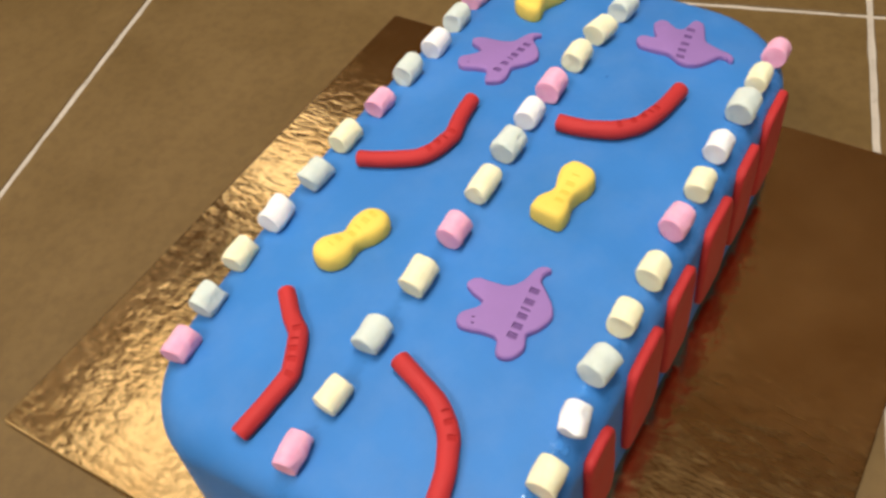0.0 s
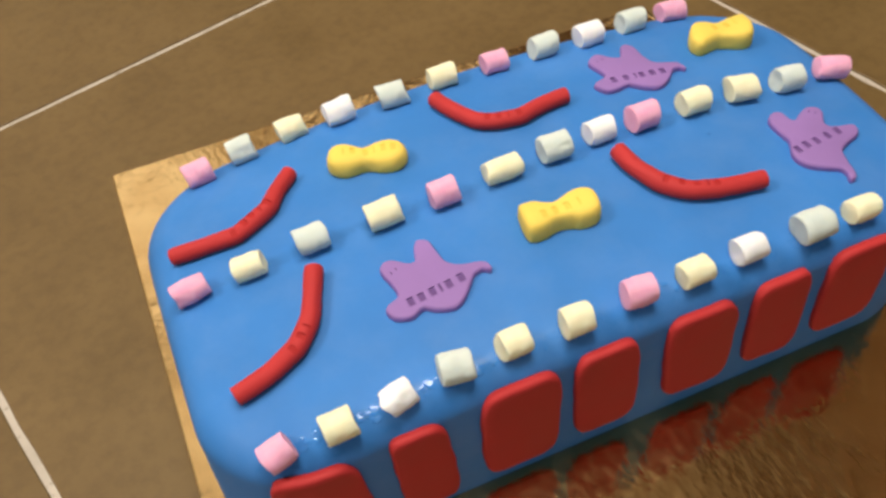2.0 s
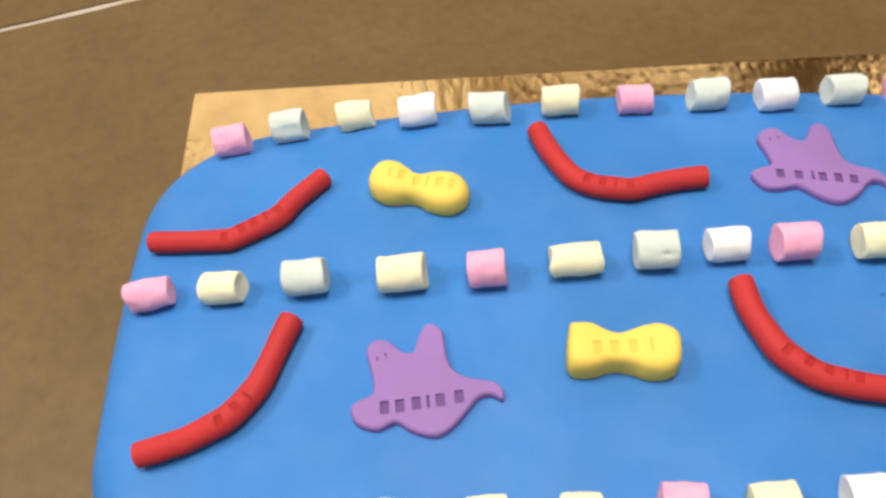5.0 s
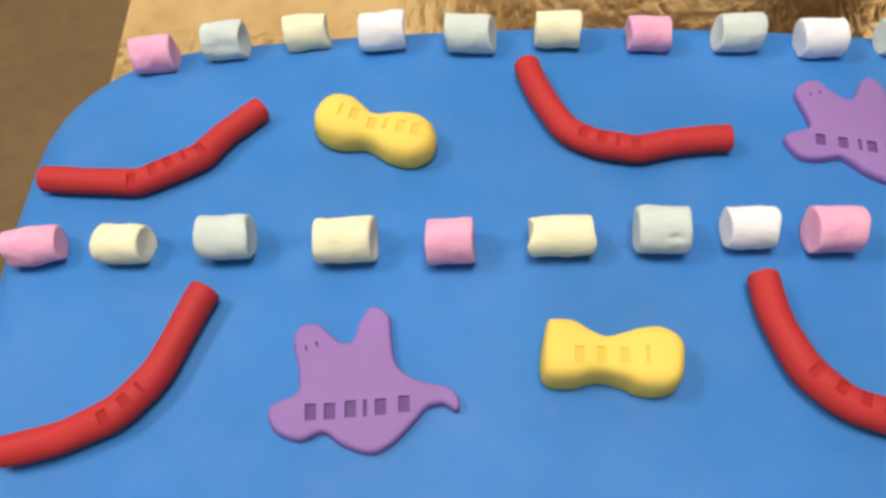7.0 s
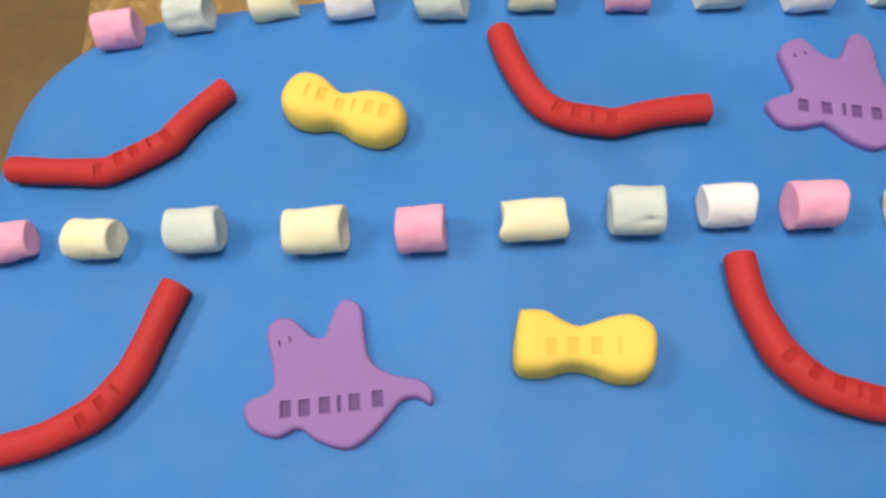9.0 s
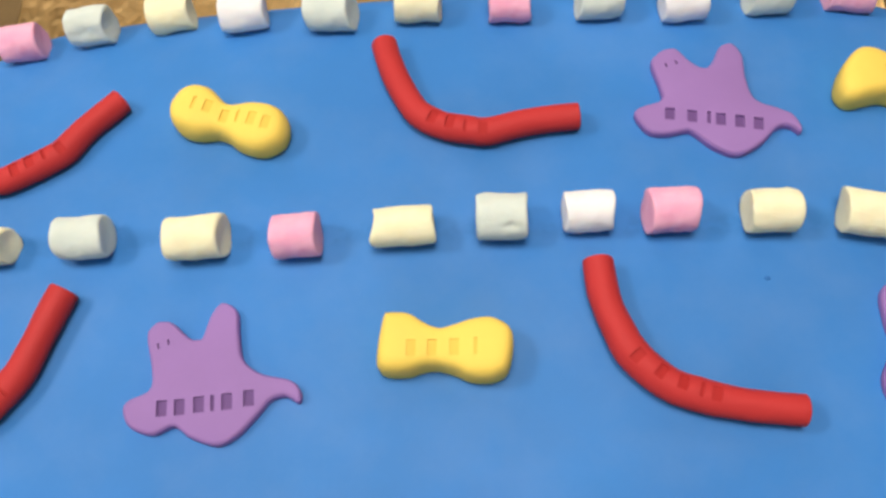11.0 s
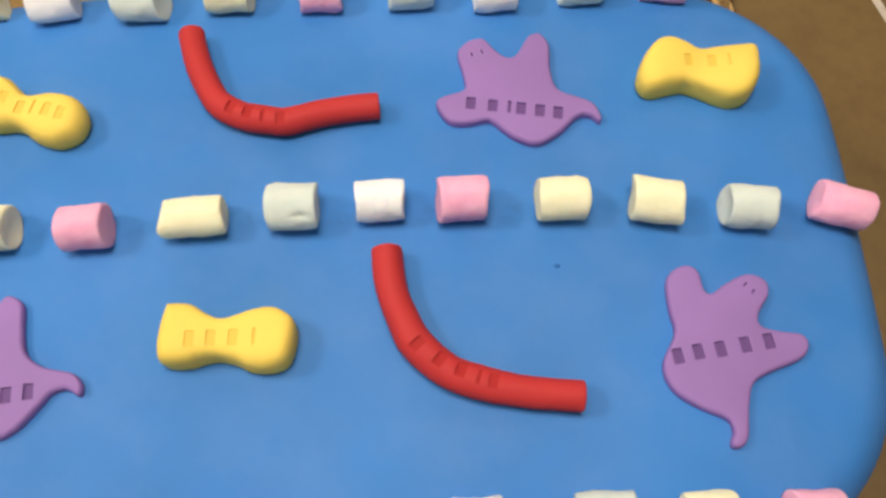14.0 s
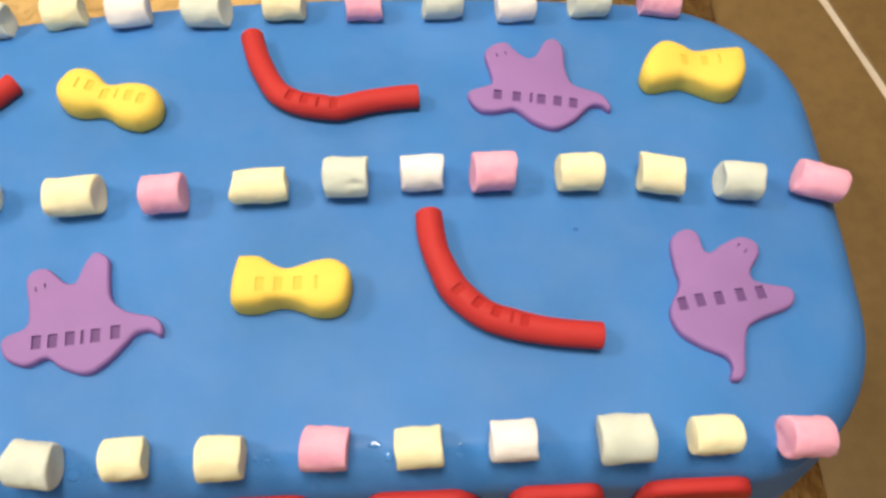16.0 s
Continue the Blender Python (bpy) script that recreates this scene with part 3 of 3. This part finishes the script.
def inward_ways(line):
    n = len(line)
    area = sum(line[i - 1].x * line[i].y - line[i].x * line[i - 1].y for i in range(n))
    ways = []
    for i in range(n):
        d = (line[(i + 2) % n] - line[i - 2]).normalized()
        ways.append(Vector((-d.y, d.x, 0)) * (1 if area > 0 else -1))
    return ways


GHOST_H, WIDE, SLIM = 0.0035, 0.0033, 0.0012


def ghost(cx, cy, points, eyes, letters, turn):
    """A flat ghost cut from rolled paste, with rounded edges, lying on the dome. letters: x, y, and whether slim."""
    line = spline([(cx + x / 1000, cy + y / 1000, 0) for x, y in points], True, 7)
    inward = inward_ways(line)
    rings = []
    for inset, h in ((0.0003, -0.0012), (0.0, 0.0006), (0.0, GHOST_H - 0.0014), (0.00025, GHOST_H - 0.0006), (0.0007, GHOST_H - 0.00015), (0.0013, GHOST_H)):
        ring = []
        for p, d in zip(line, inward):
            q = p + d * inset
            ring.append((q.x, q.y, top_z(q.x, q.y) + h + 0.0002 * noise.noise(q * 90)))
        rings.append(ring)
    home = tagged(new("fondant_ghost"), "flat purple fondant ghost with pressed marks on the blue top", "fondant shape", "purple ghosts on the cake")
    home.matrix_world = pose(cx, cy, top_z(cx, cy))
    body = mesh_object("ghost_body", loft(bmesh.new(), rings, flat=True), MAT_PURPLE)
    marks = [(lie_on(x / 1000, y / 1000, GHOST_H, angle), 0.0006, 0.0019) for x, y, angle in eyes]
    marks += [(lie_on(x / 1000, y / 1000, GHOST_H, turn), SLIM if slim else WIDE, 0.0049) for x, y, slim in letters]
    press(body, home, marks, 0.0011, MAT_PURPLE_PIT_SHADE)


ghost(-0.0799, -0.0469, [(-21.6, 13.3), (-19.4, 17.3), (-16.5, 18.0), (-13.4, 17.0), (-8.0, 12.2), (-5.4, 11.6), (-3.8, 12.5), (-1.6, 19.4), (1.7, 23.3), (6.6, 20.3), (7.7, 12.9),
                         (9.4, 4.9), (15.0, 0.2), (24.0, -2.1), (27.4, -5.1), (27.8, -8.3), (26.6, -9.1), (24.8, -7.9), (22.4, -7.1), (18.5, -8.2), (15.2, -12.0),
                         (9.0, -18.4), (2.7, -21.2), (-5.4, -18.7), (-10.9, -15.2), (-17.5, -17.4), (-24.5, -14.9), (-27.2, -10.0), (-25.7, -6.7), (-19.4, -3.7), (-19.2, 2.6)],
      [(-97.3, -37.2, 15), (-94.2, -36.0, 15)],
      [(-94.7, -56.6, 0), (-89.2, -56.4, 0), (-83.3, -55.8, 0), (-79.1, -55.5, 1), (-74.7, -55.2, 0), (-68.0, -54.4, 0)], 3)
ghost(0.0854, 0.0476, [(-19.9, 14.2), (-17.0, 18.8), (-13.8, 20.6), (-10.2, 20.5), (-6.2, 14.9), (-2.1, 11.9), (1.3, 14.2), (5.0, 21.1), (7.7, 23.0), (10.3, 22.7), (12.7, 17.2),
                       (12.1, 6.8), (13.9, -1.9), (21.3, -5.6), (25.7, -8.3), (27.8, -13.2), (26.9, -15.2), (23.9, -12.9), (19.4, -13.5), (12.9, -19.8), (4.8, -24.0),
                       (-2.5, -21.4), (-8.7, -15.6), (-11.5, -14.4), (-18.3, -15.7), (-24.3, -14.4), (-28.0, -7.8), (-26.1, -4.8), (-18.5, -1.8), (-18.2, 3.8)],
      [(70.4, 60.5, 10), (74.0, 61.7, 15)],
      [(69.1, 39.7, 0), (76.5, 38.6, 0), (82.1, 38.0, 1), (86.0, 37.2, 0), (92.3, 36.3, 0), (98.4, 35.3, 0)], -8)
ghost(0.1452, -0.0471, [(-18.0, 20.6), (-14.9, 24.8), (-10.4, 26.2), (-7.1, 23.9), (-6.1, 18.0), (-3.7, 16.8), (1.4, 20.2), (8.5, 23.2), (14.1, 21.2), (14.6, 16.5), (10.3, 10.0),
                        (10.6, 6.0), (16.9, 4.3), (23.2, 3.3), (24.9, -0.1), (21.6, -4.4), (9.9, -9.0), (5.0, -12.5), (2.8, -19.8), (1.7, -27.3), (-0.7, -30.6), (-3.6, -30.6),
                        (-3.8, -28.4), (-2.8, -26.3), (-4.3, -22.5), (-12.8, -18.6), (-19.9, -13.3), (-22.0, -5.5), (-17.3, 4.1), (-18.0, 11.3)],
      [(152.2, -27.8, -45), (154.5, -30.1, -45)],
      [(127.8, -50.5, 0), (134.3, -49.2, 0), (141.4, -48.5, 0), (149.4, -47.2, 0), (157.0, -46.2, 0)], 9)


def stick(points, radius, letters):
    """A bent rope of red paste with square-cut ends. letters: x, y, and whether slim."""
    line = spline([(x / 1000, y / 1000, 0) for x, y in points], False, 5)
    line = [Vector((p.x, p.y, top_z(p.x, p.y) + radius * 0.94)) for p in line]
    n, rings = len(line), []
    for i, p in enumerate(line):
        d = (line[min(i + 1, n - 1)] - line[max(i - 1, 0)]).normalized()
        side = d.cross(Vector((0, 0, 1))).normalized()
        up = side.cross(d)
        r = radius * (1 + 0.05 * noise.noise(p * 75) + 0.02 * noise.noise(p * 240))
        # pressing the marks in has spread the rope a little
        spread = 1 + 0.07 * max(math.exp(-((p.xy - Vector((x / 1000, y / 1000))).length / 0.006) ** 2) for x, y, _ in letters)

        def ring(q, k):
            return [q + (side * math.cos(a) * spread + up * math.sin(a)) * (r * k * (1 + 0.03 * noise.noise((math.cos(a) * 1.3, math.sin(a) * 1.3, i * 0.11 + p.x * 50))))
                    for a in (2 * math.pi * j / 32 for j in range(32))]

        if i == 0:
            rings += [ring(p - d * 0.0001, 0.6), ring(p, 0.91), ring(p + d * 0.00025, 0.975), ring(p + d * 0.0007, 1.0)]
        elif i == n - 1:
            rings += [ring(p - d * 0.0007, 1.0), ring(p - d * 0.00025, 0.975), ring(p, 0.91), ring(p + d * 0.0001, 0.6)]
        else:
            rings.append(ring(p, 1.0))
    home = tagged(new("fondant_stick"), "bent red fondant stick with pressed marks on the blue top", "fondant shape", "red sticks on the cake")
    mid = line[n // 2]
    home.matrix_world = pose(mid.x, mid.y, mid.z - radius)
    body = mesh_object("stick_body", loft(bmesh.new(), rings), MAT_RED)
    marks = []
    for x, y, slim in letters:
        spot = Vector((x / 1000, y / 1000, 0))
        i = min(range(1, n - 1), key=lambda k: (line[k].xy - spot.xy).length)
        d = (line[i + 1] - line[i - 1]).normalized()
        p = line[i] + d * (Vector((spot.x, spot.y, line[i].z)) - line[i]).dot(d)
        side = d.cross(Vector((0, 0, 1))).normalized()
        lean = math.asin(max(-0.5, min(0.5, (spot.xy - p.xy).dot(side.xy) / radius)))
        normal = side * math.sin(lean) + side.cross(d) * math.cos(lean)
        marks.append((on_skin(p + normal * radius, d, normal), 0.0012 if slim else 0.0031, 0.0046))
    press(body, home, marks, 0.0010, MAT_RED_PIT_SHADE)


stick([(-192.9, 29.0), (-177.7, 26.6), (-167.6, 25.4), (-161.5, 24.8), (-157.5, 25.0), (-150.5, 28.0), (-143.3, 31.5), (-138.4, 34.4), (-135.4, 38.4), (-131.5, 43.6), (-126.4, 48.8), (-120.6, 54.9)], 0.0045,
      [(-159.5, 23.0, 0), (-152.9, 26.7, 0), (-148.2, 29.6, 0), (-143.5, 31.9, 1), (-138.2, 34.0, 0)])
stick([(-184.5, -66.4), (-175.4, -64.7), (-166.7, -62.7), (-158.3, -59.2), (-150.2, -54.8), (-141.8, -45.4), (-138.3, -38.5), (-134.9, -29.9), (-131.8, -21.9), (-129.8, -17.4)], 0.0048,
      [(-152.9, -58.7, 0), (-147.5, -53.9, 0), (-143.5, -50.1, 1)])
stick([(-28.2, 73.6), (-26.0, 64.8), (-22.8, 55.4), (-18.6, 46.5), (-14.7, 41.2), (-7.5, 36.8), (1.6, 34.7), (6.8, 33.9), (12.9, 35.2), (20.6, 37.0), (30.2, 38.3), (38.2, 38.9)], 0.0046,
      [(-10.8, 37.9, 0), (-5.1, 35.9, 0), (-0.1, 34.3, 1), (5.7, 33.1, 0)])
stick([(40.0, -14.0), (40.6, -22.8), (42.1, -30.2), (44.5, -36.6), (47.6, -43.5), (53.3, -50.1), (59.3, -54.5), (67.0, -57.3), (73.8, -59.1), (82.3, -60.7), (89.6, -61.6), (97.7, -62.4)], 0.0049,
      [(48.7, -46.1, 0), (55.2, -51.0, 0), (61.3, -54.3, 0), (66.5, -56.6, 1), (70.7, -58.0, 0)])


def peanut(cx, cy, points, tall, dip, flat_end, crisp, letters, turn):
    """A waisted cushion of yellow paste cut from a thick sheet: steep sides, rounded shoulders, a dip at the waist."""
    line = spline([(cx + x / 1000, cy + y / 1000, 0) for x, y in points], True, 6)
    first, last = min(p.x for p in line) + flat_end, max(p.x for p in line) - flat_end

    def spine(p):
        """The nearest place on the line down the middle of the cushion."""
        x = max(first, min(last, p.x))
        near = sorted(line, key=lambda q: abs(q.x - x))[:8]
        high, low = [q.y for q in near if q.y > cy + 0.12 * (cx - x)], [q.y for q in near if q.y <= cy + 0.12 * (cx - x)]
        return Vector((x, (sum(high) / max(len(high), 1) + sum(low) / max(len(low), 1)) / 2, 0))

    centres = [spine(p) for p in line]
    for _ in range(6):
        centres = [0.5 * b + 0.25 * (a + c) for a, b, c in zip(centres[-1:] + centres[:-1], centres, centres[1:] + centres[:1])]
    base = top_z(cx, cy) - 0.0006
    rings = []
    for inset, h in ((0.26, 0.0), (0.14, 0.05), (0.04, 0.16), (0.0, 0.34), (0.015, 0.52), (0.06, 0.68), (0.14, 0.81), (0.25, 0.90), (0.38, 0.955), (0.54, 0.985), (0.72, 1.0), (0.93, 1.005)):
        ring = []
        for p, c in zip(line, centres):
            q = p.lerp(c, inset ** crisp)
            grain = 0.0003 * noise.noise(Vector((q.x * 110, q.y * 110, h * 3)))
            sag = 1 - dip * math.exp(-((q.x - cx) / 0.0075) ** 2) * min(1.0, h / 0.5)
            ring.append((q.x + grain, q.y + grain, base + tall / 1000 * h * sag + (top_z(q.x, q.y) - top_z(cx, cy)) * (1 - 0.5 * h)))
        rings.append(ring)
    home = tagged(new("fondant_peanut"), "soft yellow fondant peanut with pressed marks on the cake", "fondant shape", "yellow peanuts on the cake")
    home.matrix_world = pose(cx, cy, base)
    body = mesh_object("peanut_body", loft(bmesh.new(), rings, flat=True), MAT_YELLOW)
    marks = []
    for x, y, slim in letters:
        x, y = x / 1000, y / 1000
        hit, place, normal, _ = body.ray_cast(Vector((x, y, 0.3)), Vector((0, 0, -1)))
        marks.append((on_skin(place, (math.cos(radians(turn)), math.sin(radians(turn)), 0), normal), 0.0011 if slim else 0.0029, 0.0050))
    press(body, home, marks, 0.0006, MAT_YELLOW_PIT_SHADE)


peanut(-0.0085, -0.0416, [(-18.2, 10.2), (-16.9, 10.9), (-14.2, 11.0), (-10.5, 10.5), (-5.7, 7.6), (-1.2, 5.8), (3.8, 6.9), (8.9, 8.5), (14.2, 8.8), (18.9, 6.3), (20.8, 3.4), (20.8, -1.0), (19.3, -7.0),
                          (16.3, -9.5), (11.8, -10.3), (7.1, -9.5), (3.7, -7.7), (-2.3, -6.1), (-7.2, -6.6), (-10.4, -7.6), (-16.0, -7.8), (-19.2, -6.6), (-20.2, -3.2), (-19.6, 3.3)],
       12.6, 0.06, 0.008, 1.4, [(-18.2, -43.1, 0), (-12.0, -43.0, 0), (-5.4, -43.0, 0), (1.0, -43.0, 1)], -2)
peanut(-0.0808, 0.0423, [(-20.5, 4.2), (-19.4, 8.5), (-16.6, 12.5), (-12.9, 14.1), (-7.9, 13.0), (-4.2, 9.6), (-1.1, 6.2), (2.2, 5.3), (8.0, 5.7), (14.8, 4.2), (19.1, 1.0), (21.1, -4.0),
                         (20.6, -9.0), (18.1, -12.2), (13.1, -14.0), (7.9, -13.0), (4.1, -11.0), (0.7, -8.1), (-3.6, -6.1), (-9.2, -6.4), (-15.0, -4.8), (-19.2, -0.8)],
       12.4, 0.12, 0.010, 1.1, [(-91.7, 46.2, 1), (-86.9, 44.8, 0), (-81.1, 40.8, 0), (-76.4, 40.5, 1), (-71.5, 38.9, 0), (-66.5, 37.1, 0)], -14)
peanut(0.1496, 0.0520, [(-21.8, -0.1), (-18.9, 5.6), (-14.1, 11.0), (-9.7, 12.6), (-4.4, 10.8), (0.1, 7.7), (6.4, 8.2), (14.8, 9.0), (19.0, 9.3), (20.9, 8.0), (21.0, 3.6), (20.3, -1.8),
                        (17.6, -8.0), (14.0, -11.8), (8.9, -13.1), (4.1, -12.0), (-0.4, -9.7), (-6.0, -7.3), (-11.0, -7.9), (-18.2, -9.6), (-21.6, -8.4), (-22.8, -4.3)],
       13.4, 0.10, 0.009, 1.4, [(144.2, 52.4, 0), (152.3, 52.1, 0), (158.3, 52.3, 1)], -2)

# ---- floor tiles, last ----
PITCH, JOINT, TURN = 0.595, 0.0048, 15.9


def tile_ring(inset, z, count=30):
    """A tile's outline, slightly uneven where grout laps over its arris."""
    h = (PITCH - JOINT) / 2
    ring = []
    for k in range(4 * count):
        side, u = divmod(k, count)
        x, y = -h + 2 * h * u / count, -h
        d = 0.0011 * noise.noise((x * 45 + side * 9, side * 5.3, 1)) + 0.0007 * noise.noise((x * 160 + side * 9, side * 5.3, 4))
        y += (inset + d) * min(1.0, u / 2, (count - u) / 2)
        x, y = x * (1 - inset / h), y
        for _ in range(side):
            x, y = -y, x
        ring.append((x, y, z))
    return ring


bm = loft(bmesh.new(), [tile_ring(0.0, -0.009), tile_ring(0.0, -0.0007), tile_ring(0.0007, 0.0)], flat=True)
tile_data = bpy.data.meshes.new("tile")
bm.to_mesh(tile_data)
bm.free()
tile_data.materials.append(MAT_TILE)
floor_object = bpy.data.objects["floor"]
grid = Matrix.Translation((-0.379, 0.284, 0)) @ pose(0, 0, 0, 0, 0, TURN)
for i in range(-6, 7):
    for j in range(-7, 6):
        place = grid @ Matrix.Translation(((i + 0.5) * PITCH, (j + 0.5) * PITCH, 0))
        half = PITCH / 2
        spots = [place @ Vector((a, b, 0)) for a in (-half, half) for b in (-half, half)]
        if min(p.x for p in spots) > EAST or max(p.x for p in spots) < -ROOM or min(p.y for p in spots) > ROOM or max(p.y for p in spots) < -ROOM:
            continue
        data = tile_data
        if max(p.x for p in spots) > EAST or min(p.x for p in spots) < -ROOM or max(abs(p.y) for p in spots) > ROOM:
            # a tile cut to fit along a wall
            bm = bmesh.new()
            bm.from_mesh(tile_data)
            back = place.inverted()
            for point, way in (((EAST - 0.003, 0, 0), (1, 0, 0)), ((0.003 - ROOM, 0, 0), (-1, 0, 0)), ((0, ROOM - 0.003, 0), (0, 1, 0)), ((0, 0.003 - ROOM, 0), (0, -1, 0))):
                cut = bmesh.ops.bisect_plane(bm, geom=[*bm.verts, *bm.edges, *bm.faces], plane_co=back @ Vector(point),
                                             plane_no=back.to_3x3() @ Vector(way), clear_outer=True)
                bmesh.ops.holes_fill(bm, edges=[e for e in cut["geom_cut"] if isinstance(e, bmesh.types.BMEdge)])
            if len(bm.faces) < 4:
                bm.free()
                continue
            data = bpy.data.meshes.new("tile")
            bm.to_mesh(data)
            bm.free()
            data.materials.append(MAT_TILE)
        tile = new("tile", data)
        tile.parent = floor_object
        tile.matrix_world = place
